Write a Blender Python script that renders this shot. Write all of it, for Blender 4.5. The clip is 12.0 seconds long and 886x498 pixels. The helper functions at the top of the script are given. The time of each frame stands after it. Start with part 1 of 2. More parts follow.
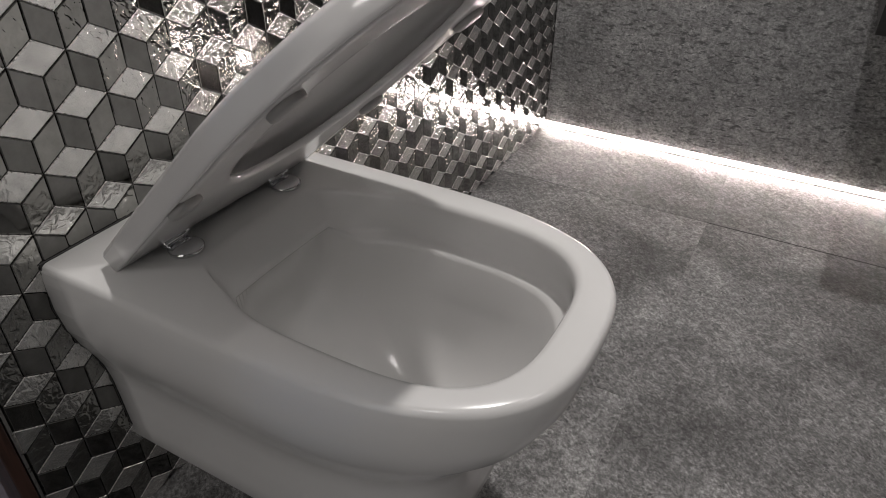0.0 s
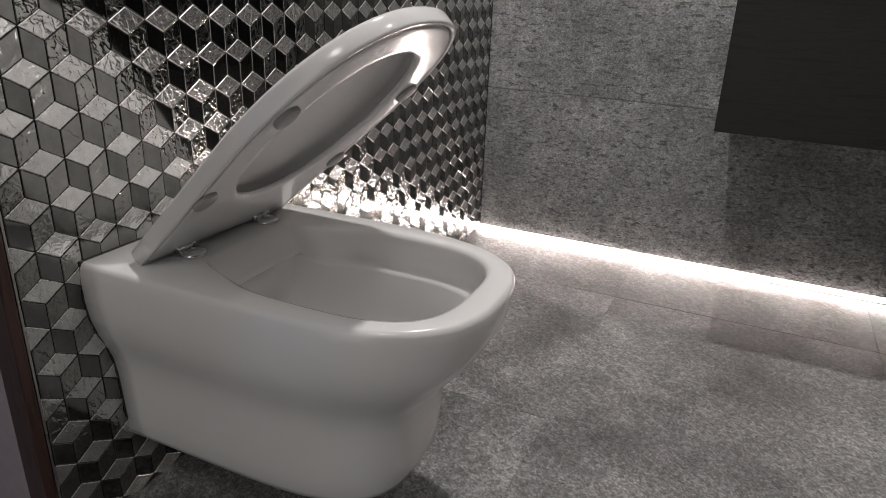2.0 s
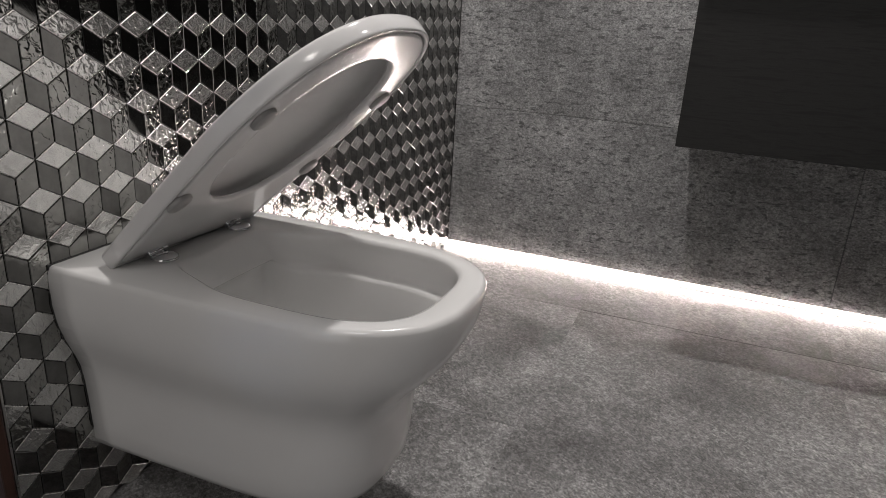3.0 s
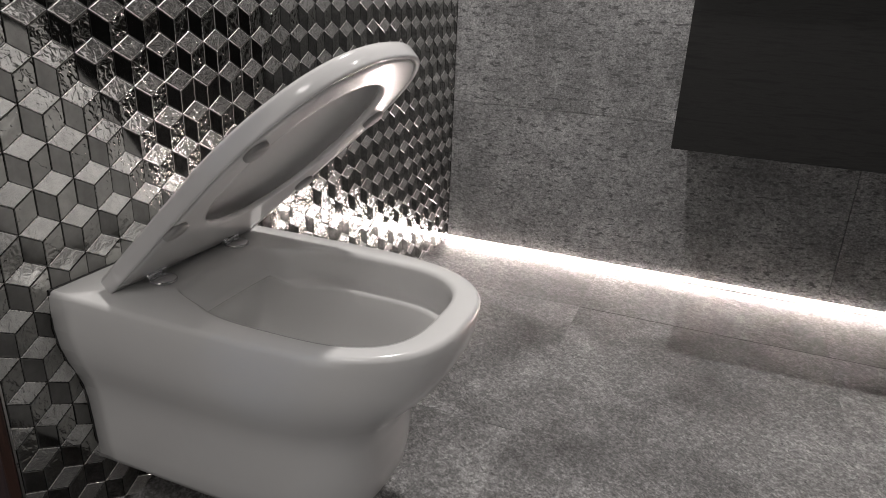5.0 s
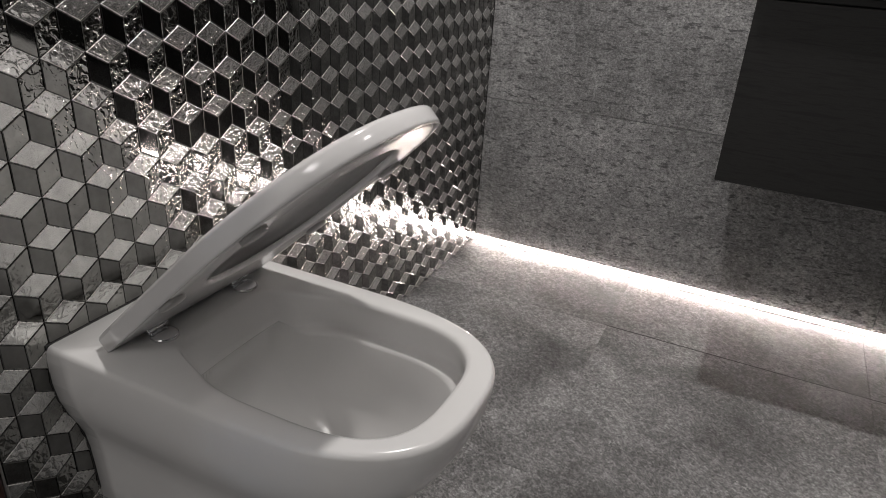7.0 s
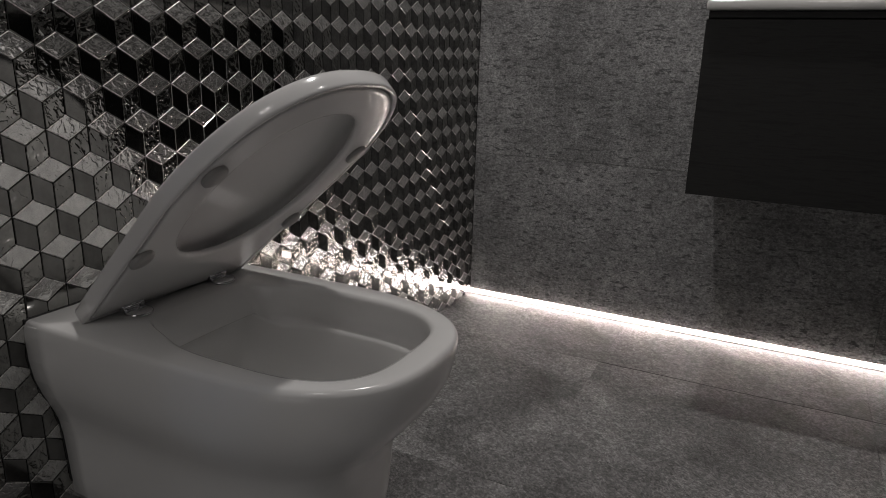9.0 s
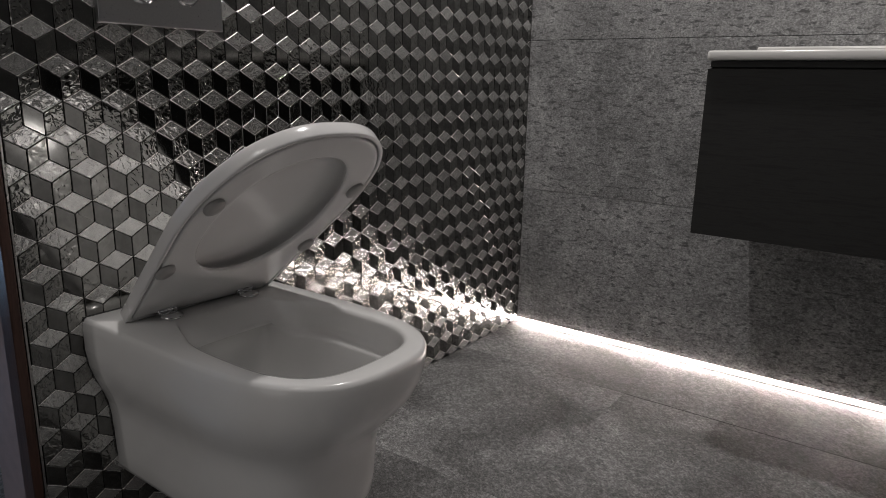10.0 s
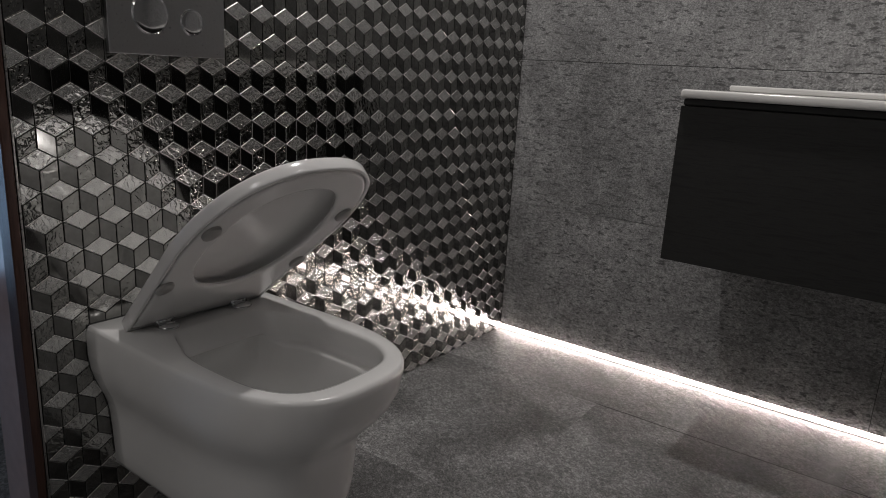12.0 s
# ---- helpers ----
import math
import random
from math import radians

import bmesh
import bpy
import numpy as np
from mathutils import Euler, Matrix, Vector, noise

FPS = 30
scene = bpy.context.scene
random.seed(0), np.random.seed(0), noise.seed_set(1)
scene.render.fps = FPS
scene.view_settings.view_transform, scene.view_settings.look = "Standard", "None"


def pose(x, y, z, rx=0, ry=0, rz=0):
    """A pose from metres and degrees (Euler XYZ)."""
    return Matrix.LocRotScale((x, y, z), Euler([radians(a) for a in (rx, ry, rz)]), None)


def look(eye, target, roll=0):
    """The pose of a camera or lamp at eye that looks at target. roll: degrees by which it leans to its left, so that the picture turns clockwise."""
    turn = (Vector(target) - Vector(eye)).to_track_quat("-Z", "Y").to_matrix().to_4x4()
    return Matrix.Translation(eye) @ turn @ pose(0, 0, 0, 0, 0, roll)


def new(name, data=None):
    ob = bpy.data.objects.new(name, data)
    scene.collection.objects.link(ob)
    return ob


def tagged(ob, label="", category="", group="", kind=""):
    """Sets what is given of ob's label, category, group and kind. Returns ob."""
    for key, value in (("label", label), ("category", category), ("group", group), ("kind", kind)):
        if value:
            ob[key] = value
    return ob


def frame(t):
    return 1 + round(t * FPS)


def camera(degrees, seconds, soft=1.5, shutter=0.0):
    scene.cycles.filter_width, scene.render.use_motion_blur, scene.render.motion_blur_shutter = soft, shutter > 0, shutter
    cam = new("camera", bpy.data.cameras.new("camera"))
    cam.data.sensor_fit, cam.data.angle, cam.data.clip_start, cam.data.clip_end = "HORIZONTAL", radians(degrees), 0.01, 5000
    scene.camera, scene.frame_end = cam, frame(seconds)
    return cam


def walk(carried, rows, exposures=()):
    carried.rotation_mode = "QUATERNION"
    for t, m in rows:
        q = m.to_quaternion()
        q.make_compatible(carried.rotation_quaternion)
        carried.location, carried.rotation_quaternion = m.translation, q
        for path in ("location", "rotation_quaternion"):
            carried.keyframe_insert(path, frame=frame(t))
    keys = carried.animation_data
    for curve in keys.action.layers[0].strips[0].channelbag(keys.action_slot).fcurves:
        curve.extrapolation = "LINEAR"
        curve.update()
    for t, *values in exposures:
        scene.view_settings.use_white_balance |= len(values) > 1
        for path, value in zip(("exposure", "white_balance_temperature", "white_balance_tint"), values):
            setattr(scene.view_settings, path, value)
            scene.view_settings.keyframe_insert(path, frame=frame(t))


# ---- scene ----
cam = camera(65.6, 12.0, soft=0.95)
PATH = [
    (0, (0.616, 0.092, 0.796), (-0.18, 1.544, -0.326), 0.5),
    (0.5, (0.671, 0.006, 0.721), (-0.197, 1.646, -0.026), 1.3),
    (1, (0.719, -0.076, 0.716), (-0.098, 1.607, 0.01), 2.4),
    (1.5, (0.742, -0.135, 0.731), (-0.018, 1.572, 0.018), 3.1),
    (2, (0.765, -0.164, 0.758), (-0.003, 1.53, 0.022), 2.1),
    (2.5, (0.763, -0.177, 0.749), (0.06, 1.557, 0.044), 3.4),
    (3, (0.766, -0.189, 0.739), (0.079, 1.567, 0.071), 3.2),
    (5, (0.773, -0.177, 0.795), (0.086, 1.555, 0.068), 2.4),
    (5.5, (0.757, -0.116, 0.857), (0.103, 1.54, -0.054), 3.8),
    (6, (0.742, -0.098, 0.9), (0.11, 1.55, -0.041), 4.4),
    (6.5, (0.735, -0.062, 0.941), (0.043, 1.565, 0.006), 4.9),
    (8.5, (0.808, -0.092, 0.728), (-0.040, 1.621, 0.204), 1.5),
    (9, (0.859, -0.117, 0.75), (0.0, 1.603, 0.196), 1.5),
    (9.5, (1.002, -0.111, 0.75), (-0.069, 1.501, 0.246), 1.4),
    (10, (1.096, -0.126, 0.785), (-0.05, 1.443, 0.31), 1.2),
    (10.5, (1.122, -0.147, 0.83), (-0.032, 1.432, 0.415), 2.8),
    (11, (1.134, -0.157, 0.855), (-0.018, 1.395, 0.342), 3.8),
    (11.5, (1.149, -0.16, 0.864), (0.015, 1.415, 0.384), 4.2),
    (12, (1.158, -0.166, 0.863), (0.024, 1.403, 0.362), 3.2),
]
EXPOSURE = [(0, -0.15), (0.5, 0.08), (1.5, 0.07), (5.0, 0.13), (6.0, 0.2), (6.7, 0.12), (8.3, -1.07), (9.0, -0.99), (9.5, -0.8), (10.0, -0.55), (10.5, -0.36), (11.0, -0.42), (11.5, -0.56), (12, -0.80)]
walk(cam, [(t, look(eye, target, roll)) for t, eye, target, roll in PATH], EXPOSURE)


# ---- light ----
world = bpy.data.worlds.new("room_air")
world.use_nodes = True
world.node_tree.nodes["Background"].inputs[0].default_value = (0.6, 0.62, 0.66, 1)
world.node_tree.nodes["Background"].inputs[1].default_value = 0.0
scene.world = world


def lamp(name, m, size, watts, colour, size_y=None, spread=180):
    data = bpy.data.lights.new(name, "AREA")
    data.shape = "RECTANGLE" if size_y else "DISK"
    data.size, data.energy, data.color, data.spread = size, watts, colour, radians(spread)
    if size_y:
        data.size_y = size_y
    ob = new(name, data)
    ob.matrix_world = m
    return ob


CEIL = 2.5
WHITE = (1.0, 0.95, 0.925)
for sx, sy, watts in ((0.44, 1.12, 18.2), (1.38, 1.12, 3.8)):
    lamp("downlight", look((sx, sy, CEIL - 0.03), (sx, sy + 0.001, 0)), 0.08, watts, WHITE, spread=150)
lamp("south_fill", look((0.45, -1.40, 1.04), (0.45, 0.0, 1.04)), 0.84, 5.6, WHITE, size_y=1.98)      # added fill light, set in an opening made up for it behind the camera
# extra unseen fill without a fixture, lightens the toilet under its lid
lamp("upper_fill", look((0.75, -0.90, CEIL - 0.15), (0.45, 0.5, 0.3)), 0.4, 6.2, WHITE, size_y=0.4)
lamp("hall_daylight", look((-1.42, -0.12, 0.80), (-0.08, 0.28, 0.70)), 0.45, 1.7, (0.42, 0.66, 1.0), size_y=1.4, spread=70)


# ---- materials ----
def material(name):
    mat = bpy.data.materials.new(name)
    mat.use_nodes = True
    tree = mat.node_tree
    return mat, tree, tree.nodes["Principled BSDF"]


def node(tree, kind, **values):
    n = tree.nodes.new(kind)
    for key, value in values.items():
        n.inputs[key].default_value = value
    return n


def ramp(tree, source, stops):
    n = tree.nodes.new("ShaderNodeValToRGB")
    while len(n.color_ramp.elements) < len(stops):
        n.color_ramp.elements.new(0.5)
    for e, (at, c) in zip(n.color_ramp.elements, stops):
        e.position, e.color = at, (c if len(c) == 4 else (*c, 1))
    tree.links.new(source, n.inputs[0])
    return n


def mix(tree, kind, a, b, fac):
    n = tree.nodes.new("ShaderNodeMix")
    n.data_type, n.blend_type = "RGBA", kind
    for value, slot in ((fac, n.inputs[0]), (a, n.inputs[6]), (b, n.inputs[7])):
        if isinstance(value, (int, float)):
            slot.default_value = value
        elif isinstance(value, tuple):
            slot.default_value = (*value, 1)
        else:
            tree.links.new(value, slot)
    return n.outputs[2]


def grey(v):
    return (v, v, v)


def concrete(name, low, high, dark, turn, rough, relief, speck, strength, dash, pitted):
    """Concrete-look porcelain: clouds, brushed grain and small pits."""
    mat, tree, bsdf = material(name)
    geo = node(tree, "ShaderNodeNewGeometry")
    info = node(tree, "ShaderNodeObjectInfo")
    shift = tree.nodes.new("ShaderNodeVectorMath")
    shift.operation = "MULTIPLY_ADD"
    tree.links.new(info.outputs["Random"], shift.inputs[0])
    shift.inputs[1].default_value = (7, 3, 5)
    tree.links.new(geo.outputs["Position"], shift.inputs[2])
    place = node(tree, "ShaderNodeMapping")
    place.inputs["Rotation"].default_value = turn
    tree.links.new(shift.outputs[0], place.inputs[0])

    def noise_at(scale, detail, roughness, stretch=None, distortion=0.0):
        n = node(tree, "ShaderNodeTexNoise", Scale=scale, Detail=detail, Roughness=roughness, Distortion=distortion)
        if stretch:
            m = node(tree, "ShaderNodeMapping")
            m.inputs["Scale"].default_value = stretch
            tree.links.new(place.outputs[0], m.inputs[0])
            tree.links.new(m.outputs[0], n.inputs[0])
        else:
            tree.links.new(place.outputs[0], n.inputs[0])
        return n.outputs[0]

    cloud = noise_at(3.2, 5, 0.6, distortion=0.4)
    patch = noise_at(14, 5, 0.65)
    grain = noise_at(230, 4, 0.75, (0.75, 1.0, 1.0))
    clump = noise_at(speck, 7, 0.82, distortion=0.5)
    pits = noise_at(*dash)
    base = ramp(tree, cloud, [(0.32, low), (0.68, high)]).outputs[0]
    soft = ramp(tree, patch, [(0.30, grey(0.76)), (0.70, grey(1.22))]).outputs[0]
    base = mix(tree, "MULTIPLY", base, soft, 1.0)
    fine = ramp(tree, grain, [(0.34, grey(0.42)), (0.50, grey(1.0)), (0.66, grey(1.75))]).outputs[0]
    base = mix(tree, "MULTIPLY", base, fine, 0.85)
    flecks = ramp(tree, clump, [(0.38, grey(0.52)), (0.49, grey(0.92)), (0.57, grey(1.70))]).outputs[0]
    base = mix(tree, "MULTIPLY", base, flecks, strength)
    hole = ramp(tree, pits, [(pitted - 0.08, grey(1.0)), (pitted, grey(0.0))]).outputs[0]
    base = mix(tree, "MIX", base, dark, hole)
    tree.links.new(base, bsdf.inputs["Base Color"])
    gloss = ramp(tree, patch, [(0.3, grey(rough - 0.07)), (0.7, grey(rough + 0.1))]).outputs[0]
    tree.links.new(gloss, bsdf.inputs["Roughness"])
    bsdf.inputs["Specular IOR Level"].default_value = 0.35
    wave = noise_at(38, 4, 0.6, (0.3, 1.3, 1.0), 0.8)
    total = tree.nodes.new("ShaderNodeMath")
    total.operation = "MULTIPLY_ADD"
    tree.links.new(wave, total.inputs[0])
    total.inputs[1].default_value = 1.6
    tree.links.new(grain, total.inputs[2])
    bump = node(tree, "ShaderNodeBump", Strength=0.6, Distance=relief)
    tree.links.new(total.outputs[0], bump.inputs["Height"])
    tree.links.new(bump.outputs[0], bsdf.inputs["Normal"])
    return mat


M_WALLTILE = concrete("concrete_wall_tile", (0.195, 0.196, 0.196), (0.350, 0.350, 0.350), (0.115, 0.115, 0.116), (0, 0, 0), 0.55, 0.0020, 80, 0.35, (105, 4, 0.65, (0.42, 1, 1.2)), 0.45)
M_FLOORTILE = concrete("concrete_floor_tile", (0.083, 0.082, 0.081), (0.272, 0.270, 0.268), (0.058, 0.058, 0.058), (0, 0, 0.7), 0.48, 0.0022, 85, 0.75, (120, 3, 0.6, (0.8, 1, 1)), 0.36)


def plain(name, colour, rough, metal=0.0, relief=0.0, scale=60, vary=0.12, coat=0.0):
    mat, tree, bsdf = material(name)
    geo = node(tree, "ShaderNodeNewGeometry")
    n = node(tree, "ShaderNodeTexNoise", Scale=scale, Detail=5, Roughness=0.6)
    tree.links.new(geo.outputs["Position"], n.inputs[0])
    lo, hi = [tuple(c * (1 + s * vary) for c in colour) for s in (-1, 1)]
    tree.links.new(ramp(tree, n.outputs[0], [(0.3, lo), (0.7, hi)]).outputs[0], bsdf.inputs["Base Color"])
    r = ramp(tree, n.outputs[0], [(0.3, grey(max(0.02, rough * 0.8))), (0.7, grey(min(1, rough * 1.25)))])
    tree.links.new(r.outputs[0], bsdf.inputs["Roughness"])
    bsdf.inputs["Metallic"].default_value = metal
    bsdf.inputs["Coat Weight"].default_value = coat
    bsdf.inputs["Coat Roughness"].default_value = 0.05
    if relief:
        bump = node(tree, "ShaderNodeBump", Strength=0.5, Distance=relief)
        tree.links.new(n.outputs[0], bump.inputs["Height"])
        tree.links.new(bump.outputs[0], bsdf.inputs["Normal"])
    return mat


M_CERAMIC = plain("glazed_ceramic", (0.755, 0.752, 0.742), 0.17, scale=7, vary=0.02, coat=0.18)
M_SEAT = plain("seat_plastic", (0.77, 0.765, 0.76), 0.16, scale=9, vary=0.02, coat=0.2)
M_BUMPER = plain("bumper_rubber", (0.36, 0.355, 0.345), 0.35, scale=30, vary=0.05)
M_CHROME = plain("chrome", (0.72, 0.72, 0.73), 0.06, 1.0, scale=30, vary=0.04)
M_SATIN = plain("satin_chrome", (0.40, 0.40, 0.40), 0.33, 1.0, scale=220, vary=0.05)
M_ALU = plain("brushed_aluminium", (0.50, 0.49, 0.47), 0.30, 1.0, scale=150, vary=0.10)
M_GROUT = plain("dark_grout", (0.11, 0.11, 0.11), 0.85, relief=0.001, scale=260, vary=0.3)
M_JOINT = plain("tile_joint", (0.06, 0.058, 0.056), 0.9, relief=0.001, scale=300, vary=0.3)
M_DARKWALL = plain("unseen_wall_grey", (0.13, 0.13, 0.13), 0.7, relief=0.0008, scale=140, vary=0.15)
# joint colour that holds the shade of a raised tile edge
M_SHADEJOINT = plain("shaded_joint", (0.022, 0.021, 0.020), 0.9, relief=0.001, scale=300, vary=0.3)
M_FLOORJOINT = plain("floor_joint", (0.27, 0.267, 0.262), 0.9, relief=0.001, scale=300, vary=0.3)
M_CEILING = plain("ceiling_paint", (0.55, 0.55, 0.54), 0.85, relief=0.0006, scale=180, vary=0.03)
M_BASIN = plain("basin_ceramic", (0.76, 0.75, 0.73), 0.14, scale=6, vary=0.03, coat=0.2)
M_LINING = plain("painted_lining", (0.32, 0.25, 0.25), 0.16, scale=40, vary=0.06)
M_HALLWALL = plain("hall_plaster", (0.40, 0.38, 0.38), 0.85, relief=0.0008, scale=140, vary=0.08)
M_RUBBER = plain("black_gasket", (0.02, 0.02, 0.02), 0.6, scale=80, vary=0.2)


def wood(name, low, high, rough, stretch, scale=9.0):
    """Straight-grained veneer or wood-effect board."""
    mat, tree, bsdf = material(name)
    geo = node(tree, "ShaderNodeNewGeometry")
    m = node(tree, "ShaderNodeMapping")
    m.inputs["Scale"].default_value = stretch
    tree.links.new(geo.outputs["Position"], m.inputs[0])
    n = node(tree, "ShaderNodeTexNoise", Scale=scale, Detail=7, Roughness=0.65, Distortion=0.6)
    tree.links.new(m.outputs[0], n.inputs[0])
    tree.links.new(ramp(tree, n.outputs[0], [(0.32, low), (0.5, high), (0.62, low)]).outputs[0], bsdf.inputs["Base Color"])
    bsdf.inputs["Roughness"].default_value = rough
    bump = node(tree, "ShaderNodeBump", Strength=0.5, Distance=0.0006)
    tree.links.new(n.outputs[0], bump.inputs["Height"])
    tree.links.new(bump.outputs[0], bsdf.inputs["Normal"])
    return mat


M_VANITY = wood("charcoal_woodgrain", (0.009, 0.009, 0.0085), (0.019, 0.019, 0.018), 0.62, (1.2, 6, 14))
M_CASING = wood("wenge_veneer", (0.030, 0.014, 0.010), (0.065, 0.032, 0.024), 0.35, (14, 14, 1.0))


def glass_tile(name, tint, hammer, rough, share, metal):
    """Mirror-backed mosaic glass; share of the pieces have a hammered face, the rest a smooth one."""
    mat, tree, bsdf = material(name)
    geo = node(tree, "ShaderNodeNewGeometry")
    info = node(tree, "ShaderNodeObjectInfo")
    pick = tree.nodes.new("ShaderNodeMath")
    pick.operation = "ADD"
    tree.links.new(info.outputs["Random"], pick.inputs[0])
    tree.links.new(geo.outputs["Random Per Island"], pick.inputs[1])
    wrap = tree.nodes.new("ShaderNodeMath")
    wrap.operation = "FRACT"
    tree.links.new(pick.outputs[0], wrap.inputs[0])
    lo, hi = [tuple(c * f for c in tint) for f in (0.80, 1.18)]
    streak = node(tree, "ShaderNodeTexNoise", Scale=55, Detail=4, Roughness=0.6)
    tree.links.new(geo.outputs["Position"], streak.inputs[0])
    base = ramp(tree, wrap.outputs[0], [(0.0, lo), (1.0, hi)]).outputs[0]
    stain = ramp(tree, streak.outputs[0], [(0.3, grey(0.82)), (0.7, grey(1.1))]).outputs[0]
    tree.links.new(mix(tree, "MULTIPLY", base, stain, 1.0), bsdf.inputs["Base Color"])
    bsdf.inputs["Metallic"].default_value = metal
    bsdf.inputs["Roughness"].default_value = rough
    cells = node(tree, "ShaderNodeTexNoise", Scale=105, Detail=2.0, Roughness=0.45, Distortion=0.6)
    tree.links.new(geo.outputs["Position"], cells.inputs[0])
    strong = ramp(tree, wrap.outputs[0], [(max(0.0, 1 - share - 0.02), grey(0.04)), (min(0.99, 1 - share + 0.02), grey(1.0))])
    power = tree.nodes.new("ShaderNodeMath")
    power.operation = "MULTIPLY"
    tree.links.new(strong.outputs[0], power.inputs[0])
    power.inputs[1].default_value = hammer
    bump = node(tree, "ShaderNodeBump", Distance=0.0036)
    tree.links.new(power.outputs[0], bump.inputs["Strength"])
    tree.links.new(cells.outputs[0], bump.inputs["Height"])
    tree.links.new(bump.outputs[0], bsdf.inputs["Normal"])
    return mat


M_TOP = glass_tile("silver_hammered_glass", (0.70, 0.70, 0.68), 0.45, 0.16, 0.99, 0.83)
M_RIGHT = glass_tile("grey_hammered_glass", (0.30, 0.30, 0.285), 0.56, 0.08, 0.92, 1.0)
M_LEFT = glass_tile("graphite_mirror_glass", (0.185, 0.184, 0.178), 0.14, 0.07, 0.14, 1.0)

# bevels of the top pieces: light caught on their edges is in this pale colour
M_EDGE = plain("glint_glass_edge", (0.76, 0.75, 0.73), 0.28, 0.7, scale=300, vary=0.3)

mat, tree, bsdf = material("led_diffuser")
bsdf.inputs["Base Color"].default_value = (0.9, 0.9, 0.9, 1)
bsdf.inputs["Emission Color"].default_value = (1.0, 0.85, 0.80, 1)
bsdf.inputs["Emission Strength"].default_value = 58.0
M_LED = mat


# ---- mesh helpers ----
def part(name, bm, mat, parent=None, label="", smooth=False):
    mesh = bpy.data.meshes.new(name)
    bm.normal_update()
    bm.to_mesh(mesh)
    bm.free()
    for m in mat if isinstance(mat, (list, tuple)) else [mat]:
        mesh.materials.append(m)
    if smooth:
        for p in mesh.polygons:
            p.use_smooth = True
    ob = new(name, mesh)
    if parent:
        ob.parent = parent
    if label:
        ob["label"] = label
    return ob


def empty(name, place=(0, 0, 0)):
    ob = new(name)
    ob.location = place
    ob.empty_display_size = 0.05
    return ob


def box(bm, x0, x1, y0, y1, z0, z1, bevel=0.0, segments=2):
    made = bmesh.ops.create_cube(bm, size=1.0)["verts"]
    bmesh.ops.scale(bm, vec=(x1 - x0, y1 - y0, z1 - z0), verts=made)
    bmesh.ops.translate(bm, vec=((x0 + x1) / 2, (y0 + y1) / 2, (z0 + z1) / 2), verts=made)
    if bevel:
        edges = list({e for v in made for e in v.link_edges})
        bmesh.ops.bevel(bm, geom=edges, offset=bevel, segments=segments, profile=0.5, affect="EDGES", clamp_overlap=True)
    return bm


def block(name, dims, mat, parent=None, bevel=0.0, label="", segments=2):
    return part(name, box(bmesh.new(), *dims, bevel=bevel, segments=segments), mat, parent, label)


def loft(bm, rings, cap_first=False, cap_last=False):
    """Quads between closed rings of equal count."""
    rows = [[bm.verts.new(p) for p in ring] for ring in rings]
    n = len(rows[0])
    for a, b in zip(rows, rows[1:]):
        for i in range(n):
            j = (i + 1) % n
            bm.faces.new((a[i], a[j], b[j], b[i]))
    if cap_first:
        bm.faces.new(rows[0][::-1])
    if cap_last:
        bm.faces.new(rows[-1])
    return rows


def disc_stack(bm, rings, count=32, centre=(0, 0, 0), axis="x", squash=1.0):
    """A turned body: rings of (radius, height) about an axis."""
    out = []
    for r, h in rings:
        ring = []
        for i in range(count):
            a = 2 * math.pi * i / count
            u, v = r * math.cos(a), r * squash * math.sin(a)
            p = {"x": (h, u, v), "z": (u, v, h), "y": (v, h, u)}[axis]
            ring.append(tuple(p[k] + centre[k] for k in range(3)))
        out.append(ring)
    loft(bm, out, True, True)
    bmesh.ops.recalc_face_normals(bm, faces=bm.faces)
    return bm


# ---- the room ----
DEPTH = 1.808          # concrete wall
EDGE = 0.2985          # end of the mosaic
RIGHT, BACK = 2.16, -1.35
floor = tagged(block("floor", (-1.6, RIGHT + 0.1, BACK - 0.1, DEPTH + 0.1, -0.16, -0.0016), M_FLOORJOINT),
               "dark joint bed under grey concrete-look floor tiles", "floor", kind="structure")
ceiling = tagged(block("ceiling", (-1.6, RIGHT + 0.1, BACK - 0.1, DEPTH + 0.1, CEIL, CEIL + 0.12), M_CEILING),
                 "plain painted ceiling of the small bathroom", "ceiling", kind="structure")
wall_north = tagged(block("wall_north", (-0.13, RIGHT + 0.1, DEPTH + 0.009, DEPTH + 0.1, -0.005, CEIL - 0.001), M_JOINT),
                    "wall clad in grey concrete-look porcelain tiles", "wall", kind="structure")
# unseen wall; its tone is chosen for the mosaic's reflections and bounced light
wall_east = tagged(block("wall_east", (RIGHT, RIGHT + 0.1, BACK, DEPTH, -0.005, CEIL - 0.001), M_DARKWALL),
                   "unseen closing wall, grey set for reflections and bounced light", "wall", kind="structure")
# unseen closing walls; the gap between them is added for the fill lamp
for name, x0, x1, z0 in (("wall_south", -1.6, 0.02, -0.005), ("wall_south_east", 0.88, RIGHT + 0.1, -0.005), ("wall_over_south_door", 0.02, 0.88, 2.05)):
    tagged(block(name, (x0, x1, BACK - 0.1, BACK, z0, CEIL - 0.001), M_WALLTILE), "plain grey concrete-look wall", "wall", kind="structure")
wall_west = tagged(block("wall_west", (-0.13, -0.007, EDGE - 0.004, DEPTH + 0.009, -0.005, CEIL - 0.001), M_GROUT),
                   "wall covered in mirrored glass cube mosaic", "wall", kind="structure")
wall_west_south = tagged(block("wall_west_south", (-0.13, 0.0, BACK, -0.62, -0.005, CEIL - 0.001), M_WALLTILE),
                         "plain wall beside the doorway", "wall", kind="structure")
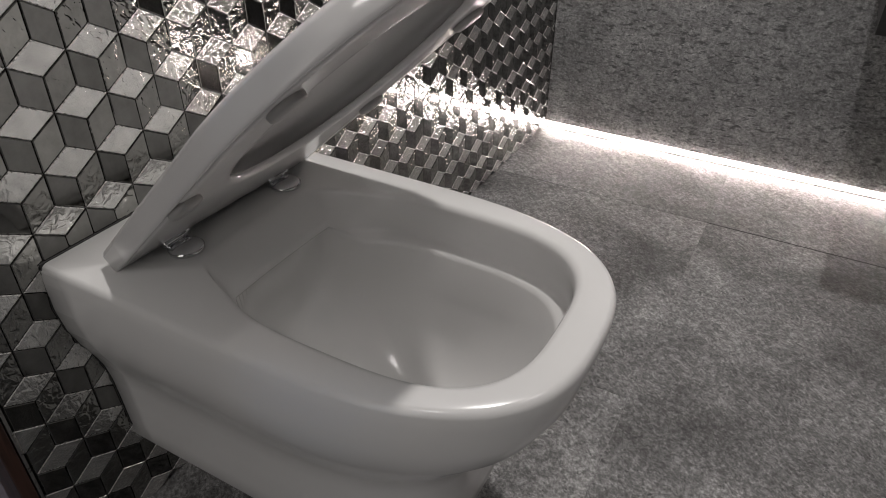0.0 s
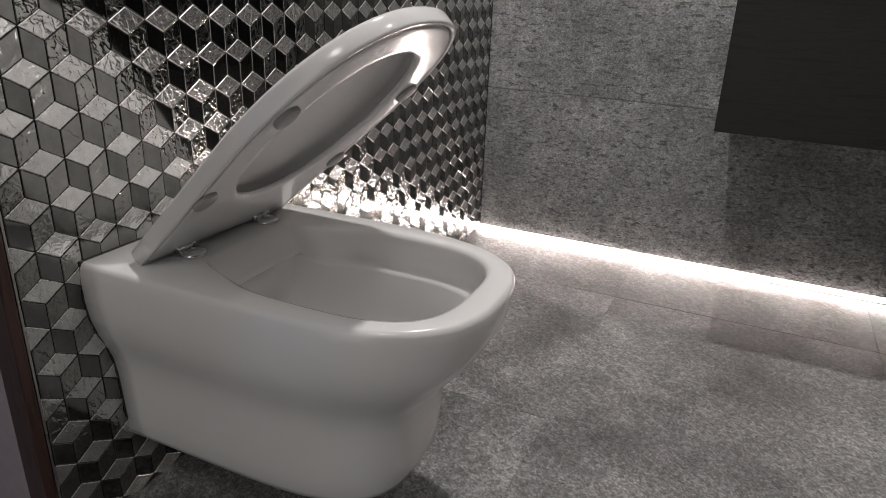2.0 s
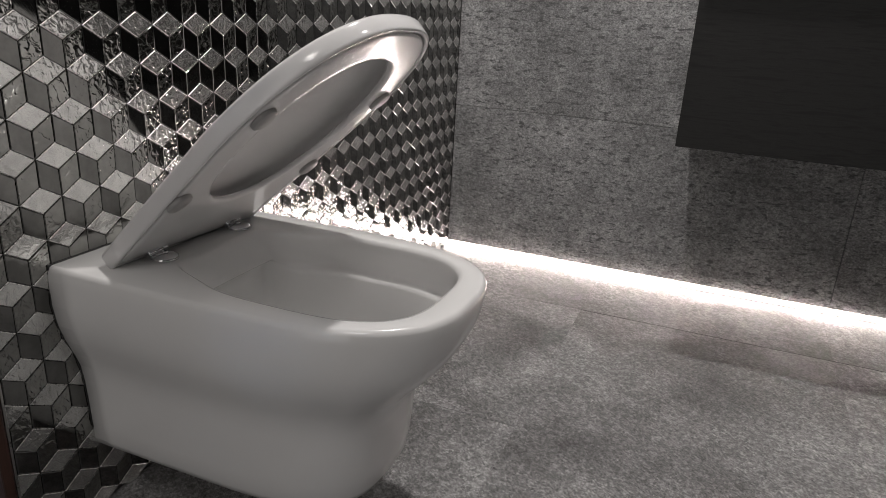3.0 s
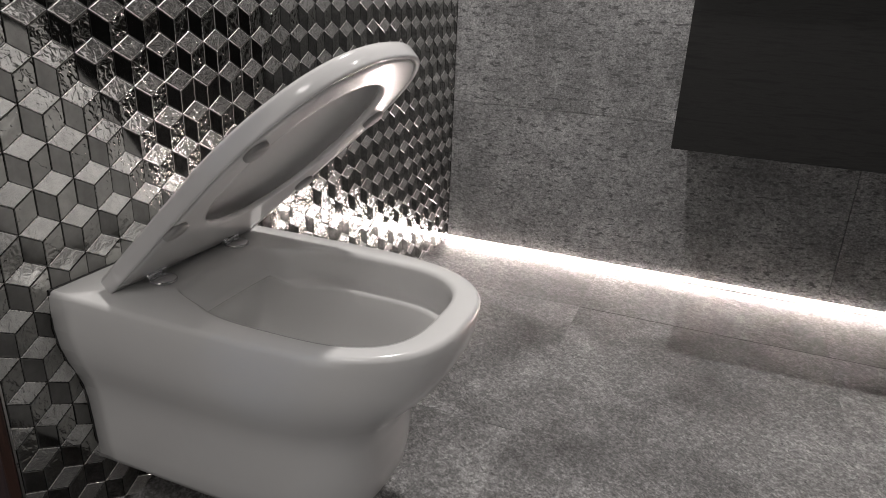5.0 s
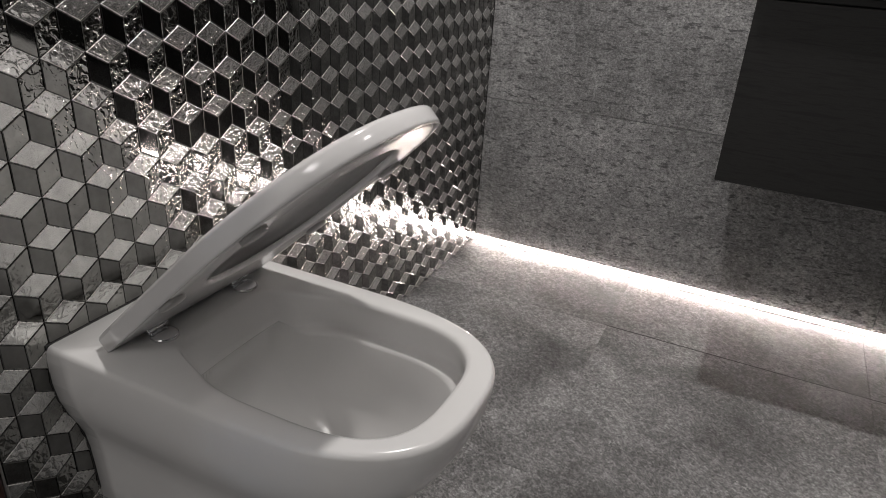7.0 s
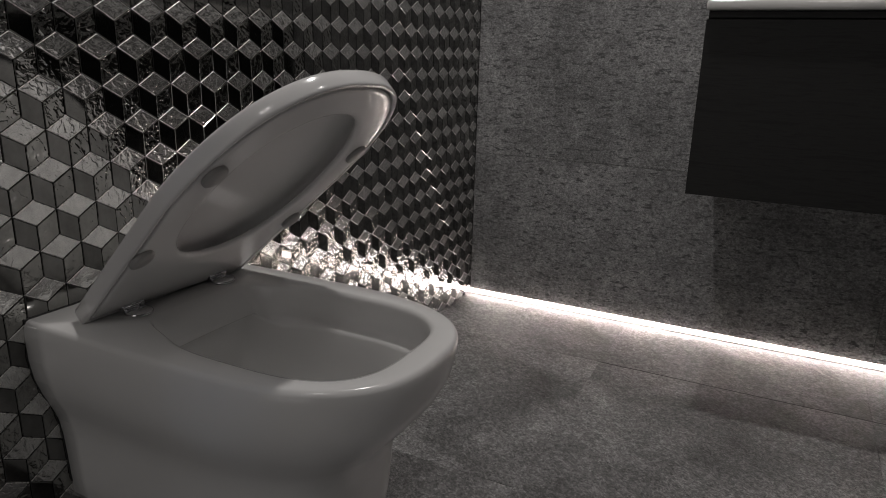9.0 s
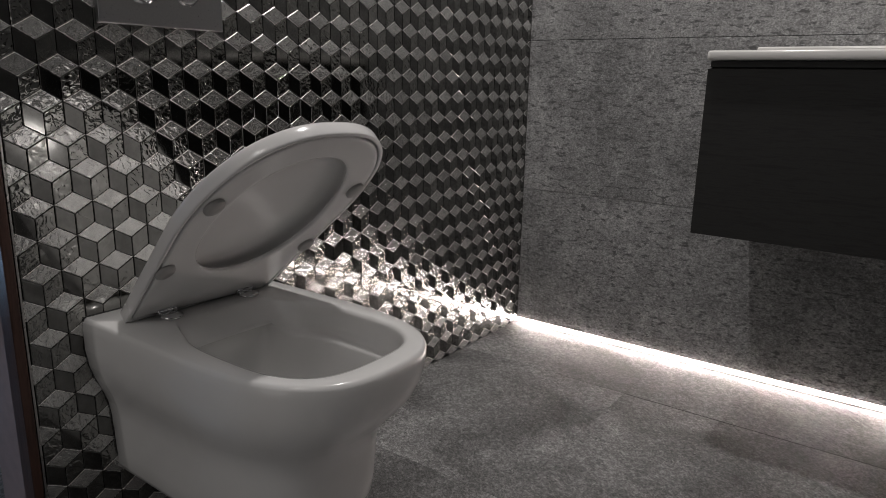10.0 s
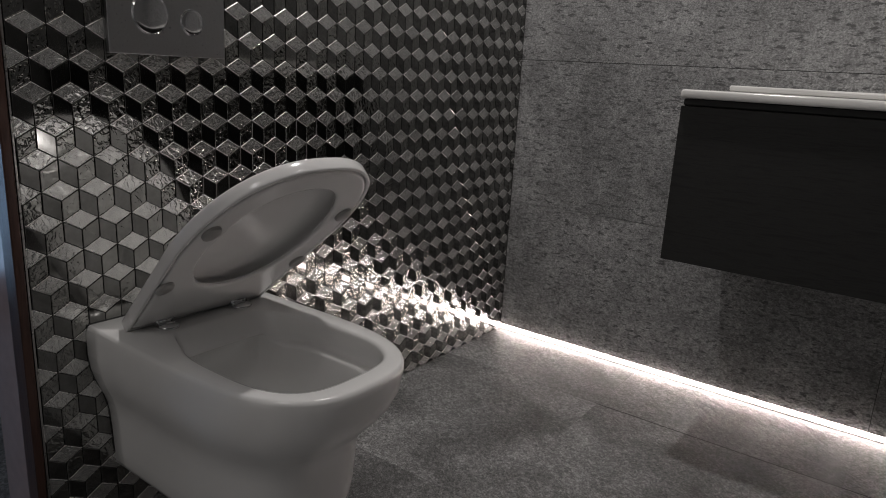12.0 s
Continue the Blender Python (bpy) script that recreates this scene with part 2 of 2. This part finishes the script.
lintel = tagged(block("wall_over_door", (-0.13, 0.0, -0.62, EDGE - 0.008, 2.08, CEIL - 0.001), M_WALLTILE),
                "plain wall over the doorway", "wall", kind="structure")
hall_a = tagged(block("wall_hall_west", (-1.6, -1.5, BACK, DEPTH, -0.005, CEIL - 0.001), M_HALLWALL),
                "plain plaster wall of the hall", "wall", kind="structure")
hall_b = tagged(block("wall_hall_north", (-1.5, -0.13, DEPTH, DEPTH + 0.1, -0.005, CEIL - 0.001), M_HALLWALL),
                "plain plaster wall of the hall", "wall", kind="structure")

# doorway lining and casing
door = tagged(empty("door_1", (0, -0.15, 0)), "open doorway with a dark wenge frame", "doorway", kind="structure")
for y0, y1 in ((EDGE - 0.019, EDGE - 0.006), (-0.62, -0.602)):
    ob = block("jamb", (-0.128, -0.035, y0, y1, 0, 2.06), M_LINING, bevel=0.002, label="satin grey painted jamb")
    ob.parent, ob.matrix_parent_inverse = door, Matrix.Translation((0, 0.15, 0))
for y0, y1 in ((EDGE - 0.021, EDGE - 0.006), (-0.64, -0.600)):
    ob = block("casing", (-0.034, 0.004, y0, y1, 0, 2.08), M_CASING, bevel=0.002, label="dark brown veneered casing")
    ob.parent, ob.matrix_parent_inverse = door, Matrix.Translation((0, 0.15, 0))
ob = block("head", (-0.128, 0.004, -0.600, EDGE - 0.022, 2.06, 2.08), M_CASING, bevel=0.002)
ob.parent, ob.matrix_parent_inverse = door, Matrix.Translation((0, 0.15, 0))

trim = tagged(block("trim", (-0.006, 0.0025, EDGE - 0.0045, EDGE - 0.001, 0, CEIL - 0.002), M_ALU, bevel=0.0006),
              "slim aluminium edge trim beside the mosaic", "edge trim", kind="structure")

# light strip at the foot of the concrete wall
strip = tagged(empty("led_strip", (0, DEPTH, 0)), "glowing warm-white LED profile along the wall's foot", "light strip")
for name, dims, m in (("diffuser", (0.002, RIGHT - 0.004, -0.0022, 0.006, 0.0035, 0.0138), M_LED),
                      ("lip", (0.002, RIGHT - 0.004, -0.0052, -0.0024, 0.0005, 0.0034), M_ALU)):
    block(name, dims, m, strip, bevel=0.0008)


# ---- the toilet ----
CY = 0.555
BACKS = 13             # points along the straight back of a ring


def dee(half, start, length, power, z, back=0.0, taper=0.0, side=6, arc=34):
    """D-shaped ring: straight back at the wall, straight sides, superelliptic nose."""
    ring = []
    for i in range(side):
        x = back + (start - back) * i / side
        ring.append((x, -(half - taper * (1 - (x - back) / (start - back))), z))
    for i in range(arc + 1):
        a = math.pi * (i / arc - 0.5)
        c, s = max(0.0, math.cos(a)), math.sin(a)
        ring.append((start + (length - start) * c ** (2 / power), half * math.copysign(abs(s) ** (2 / power), s), z))
    for i in range(side):
        x = start - (start - back) * (i + 1) / side
        ring.append((x, half - taper * (1 - (x - back) / (start - back)), z))
    for i in range(BACKS):
        ring.append((back, (half - taper) * (1 - 2 * (i + 1) / (BACKS + 1)), z))
    return ring


def oval(cx, a, b, power, z, count):
    """Superelliptic ring with the same start and count as dee()."""
    ring = []
    for i in range(count):
        if i < count - BACKS:
            t = -math.pi + 0.42 + (2 * math.pi - 0.84) * i / (count - BACKS - 1)
        else:
            t = math.pi - 0.42 + 0.84 * (i - count + BACKS + 1) / (BACKS + 1)
        c, s = math.cos(t), math.sin(t)
        ring.append((cx + a * math.copysign(abs(c) ** (2 / power), c), b * math.copysign(abs(s) ** (2 / power), s), z))
    return ring


def toilet():
    root = empty("toilet", (0, CY, 0))
    bm = bmesh.new()
    W = 0.165
    levels = [  # half width, start, length, power, z
        (0.1000, 0.16, 0.3760, 2.8, 0.1008), (0.1230, 0.18, 0.4010, 3.1, 0.1017), (0.1310, 0.19, 0.4090, 3.1, 0.1065),
        (0.1360, 0.19, 0.4150, 3.1, 0.1180), (0.1380, 0.20, 0.4190, 3.1, 0.1461), (0.1395, 0.20, 0.4225, 3.1, 0.1838), (0.1415, 0.20, 0.4265, 3.0, 0.2180),
        (0.1450, 0.20, 0.4350, 2.9, 0.2420), (0.1520, 0.21, 0.4520, 2.9, 0.2640), (0.1615, 0.22, 0.4745, 2.8, 0.2870),
        (0.1695, 0.24, 0.4965, 2.8, 0.3130), (0.1738, 0.25, 0.5120, 2.8, 0.3440), (0.1735, 0.25, 0.5200, 2.8, 0.3780),
        (0.1720, 0.25, 0.5210, 2.8, 0.3905), (0.1695, 0.25, 0.5185, 2.8, 0.3960), (0.1655, 0.25, 0.5145, 2.8, 0.3980),
    ]
    rings = [dee(h, s, l, p, z, back=0.001, arc=56) for h, s, l, p, z in levels]
    n = len(rings[0])
    cx = 0.318
    inner = [  # centre, a, b, power, z
        (cx, 0.1690, 0.1375, 3.1, 0.3980), (cx, 0.1640, 0.1325, 3.1, 0.3965), (cx, 0.1610, 0.1300, 3.1, 0.3910),
        (cx, 0.1605, 0.1295, 3.1, 0.3780), (cx, 0.1615, 0.1310, 3.1, 0.3640), (cx, 0.1605, 0.1305, 3.1, 0.3500), (cx, 0.1575, 0.1270, 3.1, 0.3445),
        (cx, 0.1510, 0.1195, 3.0, 0.3420), (cx, 0.1475, 0.1165, 3.0, 0.3350), (cx - 0.002, 0.1370, 0.1095, 2.8, 0.2910),
        (cx - 0.008, 0.1170, 0.0965, 2.5, 0.2380), (cx - 0.014, 0.0870, 0.0785, 2.2, 0.2010), (cx - 0.020, 0.0510, 0.0555, 2.0, 0.1780), (cx - 0.022, 0.0190, 0.0295, 2.0, 0.1700),
    ]
    apron = [  # the sloping flush guide at the back of the opening and its undercut lip
        (0.124, 0.3980), (0.128, 0.3970), (0.133, 0.3945), (0.140, 0.3880), (0.1485, 0.3780), (0.1575, 0.3660), (0.1620, 0.3590), (0.1600, 0.3555), (0.142, 0.3520),
        (0.136, 0.3000), (0.156, 0.2400),
    ]
    for k, (c, a, b, p, z) in enumerate(inner):
        ring = oval(c, a, b, p, z, n)
        if k < len(apron):
            full, none = (0.078, 0.118) if k < 4 else (0.080, 0.094) if k < 9 else (0.030, 0.125)
            for i, (x, y, zz) in enumerate(ring):
                if x < cx - 0.06:
                    u = min(1.0, max(0.0, (none - abs(y)) / (none - full)))
                    u = u * u * (3 - 2 * u)
                    ring[i] = (x + (apron[k][0] + 0.35 * y * y - x) * u, y, zz + (apron[k][1] - zz) * u)
        rings.append(ring)
    loft(bm, rings, True, True)
    bmesh.ops.recalc_face_normals(bm, faces=bm.faces)
    part("bowl", bm, M_CERAMIC, root, "glossy white ceramic bowl", smooth=True)

    # gasket between ceramic and mosaic
    bm = bmesh.new()
    loft(bm, [[(x, s * 0.999 * y, z) for y, z in ((-0.171, 0.399), (-0.175, 0.345), (-0.170, 0.313), (-0.162, 0.287), (-0.152, 0.264), (-0.143, 0.225), (-0.139, 0.14), (-0.125, 0.108), (0.125, 0.108), (0.139, 0.14), (0.143, 0.225), (0.152, 0.264), (0.162, 0.287), (0.170, 0.313), (0.175, 0.345), (0.171, 0.399))] for x, s in ((-0.004, 1), (0.0020, 1))], True, True)
    part("gasket", bm, M_RUBBER, root, "thin black gasket at the wall")

    # seat and lid, raised together about the hinge
    HX, HZ, ANGLE, SKEW, TWIST = 0.091, 0.407, -43.0, 1.6, -1.0
    hinge = Matrix.Translation((HX, 0, HZ)) @ pose(0, 0, 0, 0, ANGLE, 0) @ pose(0, 0, 0, TWIST, 0, SKEW)

    def lid_ring(inset, z, bow=0.0):
        r = dee(0.169 - inset, 0.24, 0.445 - inset, 2.45, z, back=-0.022 + inset, taper=0.028)
        out = []
        for x, y, zz in r:
            u = (x - 0.21) / 0.24
            out.append((x, y, 0.72 * zz + bow * (1 - min(1, u * u)) * (1 - min(1, (y / 0.17) ** 2))))
        return out

    bm = bmesh.new()
    top = [lid_ring(i, z, b) for i, z, b in ((0.0068, 0.0045, 0), (0.0062, 0.0022, 0), (0.0045, 0.0013, 0), (0.0016, 0.0016, 0), (0.0004, 0.0032, 0), (0.0, 0.007, 0), (0.0, 0.028, 0), (0.002, 0.0332, 0.0), (0.007, 0.0365, 0.001), (0.018, 0.0380, 0.003), (0.05, 0.0385, 0.006), (0.09, 0.0388, 0.009), (0.13, 0.039, 0.011))]
    m = len(top[0])

    def hole(g, z):
        return oval(0.242, 0.146 - g, 0.112 - g, 2.2, 0.72 * z, m)

    # the underside is hollow and reaches a little behind the seat's opening
    under = [hole(g, z) for g, z in ((0.098, 0.0455), (0.080, 0.0450), (0.060, 0.0435), (0.040, 0.0410), (0.020, 0.0380), (0.006, 0.0362), (-0.007, 0.0335), (-0.014, 0.0295), (-0.018, 0.0240), (-0.019, 0.0165))]
    under += [lid_ring(i, z) for i, z in ((0.024, 0.0148), (0.0080, 0.0148), (0.0072, 0.0130))]
    loft(bm, under + top, True, True)
    bmesh.ops.recalc_face_normals(bm, faces=bm.faces)
    lid = part("lid", bm, M_SEAT, root, "smooth white slim lid, raised", smooth=True)
    lid.matrix_local = hinge

    bm = bmesh.new()
    outer = [lid_ring(i, z) for i, z in ((0.014, 0.0130), (0.0105, 0.0118), (0.0092, 0.009), (0.0092, 0.0045), (0.0102, 0.0020), (0.0130, 0.0010), (0.02, 0.0008))]
    inner = [hole(-0.010, 0.0012), hole(-0.005, 0.0014), hole(-0.0022, 0.0026), hole(-0.0008, 0.0048), hole(0.0, 0.0080), hole(-0.0008, 0.0110), hole(-0.004, 0.0126)]
    loft(bm, outer + inner + [lid_ring(0.014, 0.0130)])
    bmesh.ops.recalc_face_normals(bm, faces=bm.faces)
    seat = part("seat", bm, M_SEAT, root, "white seat ring raised with the lid", smooth=True)
    seat.matrix_local = hinge
    for x, y, turn in ((0.135, -0.139, 4), (0.135, 0.139, -4), (0.298, -0.137, -4), (0.298, 0.137, 4)):
        bm = disc_stack(bmesh.new(), ((0.0172, 0.0022), (0.0180, -0.0005), (0.0175, -0.0035), (0.0150, -0.0050)), 28, (0, 0, 0), "z", 0.85)
        b = part("bumper", bm, M_BUMPER, seat, "grey rubber buffer pad", smooth=True)
        b.matrix_local = pose(x, y, 0, 0, 0, turn)
    for y in (-0.078, 0.078):
        bm = disc_stack(bmesh.new(), ((0.014, 0.3975), (0.0185, 0.3985), (0.0185, 0.4020), (0.016, 0.4040), (0.011, 0.4050)), 28, (HX + 0.014, y, 0), "z", 1.0)
        h = part("hinge", bm, M_CHROME, root, "chrome hinge", smooth=True)
        bm = disc_stack(bmesh.new(), ((0.0045, -0.017), (0.0055, -0.016), (0.0055, 0.016), (0.0045, 0.017)), 20, (HX, y, HZ + 0.001), "y")
        part("hinge_pin", bm, M_CHROME, h, smooth=True)
    return tagged(root, "wall-hung white ceramic toilet with raised slim seat and lid", "toilet")


toilet()


# ---- flush plate ----
def flush_plate():
    root = empty("flush_plate", (0.0, 0.566, 0.940))
    block("plate", (-0.004, 0.009, -0.113, 0.113, -0.078, 0.078), M_SATIN, root, bevel=0.0015)
    for y, z, r in ((-0.0375, -0.010, 0.0345), (0.0430, -0.018, 0.0235)):
        part("button_ring", disc_stack(bmesh.new(), ((r, 0.0085), (r, 0.0102), (r - 0.0006, 0.0108), (r - 0.0014, 0.0106), (r - 0.0018, 0.0088)), 56, (0, y, z)), M_CHROME, root, "polished chrome ring", smooth=True)
        button = disc_stack(bmesh.new(), ((r - 0.0021, 0.0085), (r - 0.0021, 0.0106), (r - 0.0026, 0.0112), (r - 0.0038, 0.0114), (r * 0.5, 0.0115), (r * 0.1, 0.0115)), 56, (0, y, z))
        part("button", button, M_CHROME, root, "polished chrome push button", smooth=True)
    return tagged(root, "satin chrome dual flush plate on the mosaic wall", "flush plate")


flush_plate()


# ---- vanity and basin ----
def vanity():
    x0, x1, y0 = 0.683, 2.150, 1.313
    root = empty("vanity_cabinet", ((x0 + x1) / 2, DEPTH, 0.4875))
    off = Matrix.Translation((-(x0 + x1) / 2, -DEPTH, -0.4875))
    front = [block("body", (x0 + 0.001, x1, y0 + 0.020, DEPTH - 0.001, 0.4895, 0.8345), M_VANITY, bevel=0.001),
             block("drawer_front", (x0, x1, y0, y0 + 0.0185, 0.4875, 0.8195), M_VANITY, bevel=0.0012, label="charcoal wood-grain drawer front"),
             block("grip_rail", (x0 + 0.003, x1, y0 + 0.006, y0 + 0.0195, 0.822, 0.834), M_VANITY, bevel=0.001)]
    for ob in front:
        ob.parent, ob.matrix_parent_inverse = root, off
    tagged(root, "wall-hung charcoal wood-grain vanity cabinet", "cabinet")
    basin = empty("washbasin", ((x0 + x1) / 2, DEPTH, 0.8355))
    off = Matrix.Translation((-(x0 + x1) / 2, -DEPTH, -0.8355))
    bm = bmesh.new()
    # flat slab with softened edges
    hw, hd, cxx, cyy = (x1 - x0) / 2 + 0.002, 0.2525, (x0 + x1) / 2, DEPTH - 0.2535

    def rect(ix, iy, z, r):
        out = []
        for q in range(4):
            sx, sy = ((1, 1), (-1, 1), (-1, -1), (1, -1))[q]
            for i in range(7):
                a = math.pi / 2 * (q + i / 6)
                out.append((cxx + sx * (hw - ix - r) + r * math.cos(a), cyy + sy * (hd - iy - r) + r * math.sin(a), z))
        return out
    loft(bm, [rect(0.003, 0.003, 0.8355, 0.006), rect(0.0005, 0.0005, 0.837, 0.007), rect(0, 0, 0.8395, 0.008), rect(0, 0, 0.8495, 0.008), rect(0.002, 0.002, 0.8527, 0.008),
              rect(0.006, 0.006, 0.8535, 0.008), rect(0.16, 0.05, 0.8535, 0.03)], True, True)
    bmesh.ops.recalc_face_normals(bm, faces=bm.faces)
    a = part("slab", bm, M_BASIN, smooth=True)
    b = block("back_ledge", (x0 + 0.056, x1 - 0.05, DEPTH - 0.36, DEPTH - 0.001, 0.8537, 0.8665), M_BASIN, bevel=0.004, label="raised ledge at the back", segments=3)
    for ob in (a, b):
        ob.parent, ob.matrix_parent_inverse = basin, off
    tagged(basin, "white washbasin slab on the charcoal vanity", "washbasin")


vanity()


# ---- pieces: concrete tiles ----
def tile_cell(name, dims, mat, parent, edge=0.0006):
    bm = box(bmesh.new(), *dims, bevel=edge, segments=1)
    return part(name, bm, mat, parent)


GAP = 0.0008
zs = [0.0145, 0.454, 0.911, 1.367, 1.823, 2.279, CEIL - 0.002]
for r, (z0, z1) in enumerate(zip(zs, zs[1:])):
    xs = [0.0, 1.121, RIGHT] if r % 2 == 0 else [0.0, 1.70, RIGHT]
    for a, b in zip(xs, xs[1:]):
        tile_cell("tile", (a + GAP, b - GAP, DEPTH, DEPTH + 0.0088, z0 + GAP, z1 - GAP), M_WALLTILE, wall_north)
cols = [-1.5, -0.69, -0.093, 0.506, 1.104, 1.704, RIGHT]
for c, (x0, x1) in enumerate(zip(cols, cols[1:])):
    ys = [BACK, -0.90, 0.30, 1.500, DEPTH + 0.008] if c >= 3 else [BACK, -0.30, 0.90, 1.500, DEPTH + 0.008]
    lay = 0.0020 if c >= 3 else 0.0005
    for y0, y1 in zip(ys, ys[1:]):
        tile_cell("tile", (x0 + 0.0002, x1 - 0.0002, y0 + lay, y1 - lay, -0.0015, 0.0), M_FLOORTILE, floor, 0.0002)

# strip in the joint, painted dark for the shadow along the tile step
block("joint", (0.507, RIGHT, 1.4976, 1.5024, -0.0014, -0.0003), M_SHADEJOINT, floor, label="floor joint with the tile step's shade in its colour")


# ---- pieces: cube mosaic ----
PITCH = 0.0595
SIDE = PITCH / math.sqrt(3)
ROW = 1.5 * SIDE
LIFT = 1.0131               # rows and pieces stretched upright to fit the camera's view
U0, V0 = 0.4194, 0.7265       # one vertex where three pieces meet under a top piece
THICK, CUT = 0.0062, 0.0010


def clip(poly, k, limit, keep_more):
    out = []
    for p, q in zip(poly, poly[1:] + poly[:1]):
        a = (p[k] - limit) * (1 if keep_more else -1)
        b = (q[k] - limit) * (1 if keep_more else -1)
        if a >= 0:
            out.append(p)
        if (a > 0 > b) or (a < 0 < b):
            t = a / (a - b)
            out.append((p[0] + t * (q[0] - p[0]), p[1] + t * (q[1] - p[1])))
    return out


def area(poly):
    return 0.5 * sum(p[0] * q[1] - q[0] * p[1] for p, q in zip(poly, poly[1:] + poly[:1]))


def shrink(poly, d):
    """The convex polygon (anticlockwise) moved inwards by d."""
    out = []
    n = len(poly)
    for i in range(n):
        a, b, c = Vector(poly[i - 1]), Vector(poly[i]), Vector(poly[(i + 1) % n])
        e, f = (b - a), (c - b)
        if e.length < 1e-6 or f.length < 1e-6:
            return None
        e.normalize(), f.normalize()
        n1, n2 = Vector((-e.y, e.x)), Vector((-f.y, f.x))
        h = n1 + n2
        k = 1 + n1.dot(n2)
        if k < 0.15:
            return None
        out.append(tuple(b + h * (d / k)))
    return out


def piece_data(poly, origin=(0.0, 0.0)):
    """Vertices and faces of a bevelled glass piece lying in the plane x = 0."""
    top = shrink(poly, CUT)
    if top is None or area(top) < 1e-5:
        return None
    n = len(poly)
    vs = [(-THICK, u - origin[0], v - origin[1]) for u, v in poly] + [(-CUT * 0.8, u - origin[0], v - origin[1]) for u, v in poly] + [(0.0, u - origin[0], v - origin[1]) for u, v in top]
    fs = [tuple(range(2 * n, 3 * n))]
    for k in (0, n):
        for i in range(n):
            j = (i + 1) % n
            fs.append((k + i, k + j, k + n + j, k + n + i))
    return vs, fs


h, q = PITCH / 2, SIDE / 2
SHAPES = {  # corners about the vertex where the three pieces meet
    "top": [(0, 0), (h, q), (0, 2 * q), (-h, q)],
    "left": [(0, 0), (-h, q), (-h, q - SIDE), (0, -SIDE)],
    "right": [(0, 0), (0, -SIDE), (h, q - SIDE), (h, q)],
}
SHAPES = {key: [(a, b * LIFT) for a, b in poly] for key, poly in SHAPES.items()}
MATS = {"top": M_TOP, "left": M_LEFT, "right": M_RIGHT}
shared = {}
for key, poly in SHAPES.items():
    vs, fs = piece_data(shrink(poly, 0.00035))
    mesh = bpy.data.meshes.new("mosaic_" + key)
    mesh.from_pydata(vs, [], fs)
    mesh.materials.append(MATS[key])
    if key == "top":
        mesh.materials.append(M_EDGE)
        for p in mesh.polygons[5:]:
            p.material_index = 1
    shared[key] = mesh

rest = {"v": [], "f": [], "m": []}
near = 0
for r in range(-17, 38):
    for c in range(-4, 26):
        u = U0 + (c + (0.5 if r % 2 else 0.0)) * PITCH
        v = V0 + r * ROW * LIFT
        for slot, key in enumerate(("top", "left", "right")):
            poly = [(u + a, v + b) for a, b in shrink(SHAPES[key], 0.00035)]
            lo_u, hi_u = min(p[0] for p in poly), max(p[0] for p in poly)
            lo_v, hi_v = min(p[1] for p in poly), max(p[1] for p in poly)
            whole = lo_u > EDGE and hi_u < DEPTH - 0.001 and lo_v > 0.001 and hi_v < CEIL - 0.003
            if whole and u < 0.83 and 0.39 < v < 0.83 and near < 300:
                ob = new("mosaic_piece", shared[key])
                ob.parent = wall_west
                ob.location = (0, u, v)
                near += 1
                continue
            if not whole:
                for k, lim, more in ((0, EDGE, True), (0, DEPTH - 0.001, False), (1, 0.001, True), (1, CEIL - 0.003, False)):
                    poly = clip(poly, k, lim, more) if poly else poly
                if len(poly) < 3 or area(poly) < 2e-5:
                    continue
            made = piece_data(poly)
            if not made:
                continue
            base = len(rest["v"])
            rest["v"] += made[0]
            rest["f"] += [tuple(i + base for i in f) for f in made[1]]
            sides = (len(made[1]) - 1) // 2
            rest["m"] += [slot] * (1 + sides) + [3 if slot == 0 else slot] * sides
mesh = bpy.data.meshes.new("mosaic")
mesh.from_pydata(rest["v"], [], rest["f"])
for key in ("top", "left", "right"):
    mesh.materials.append(MATS[key])
mesh.materials.append(M_EDGE)
mesh.polygons.foreach_set("material_index", rest["m"])
mesh.update()
ob = new("mosaic", mesh)
ob.parent = wall_west
tagged(ob, "mirrored glass cube mosaic in silver and graphite", kind="stuff")
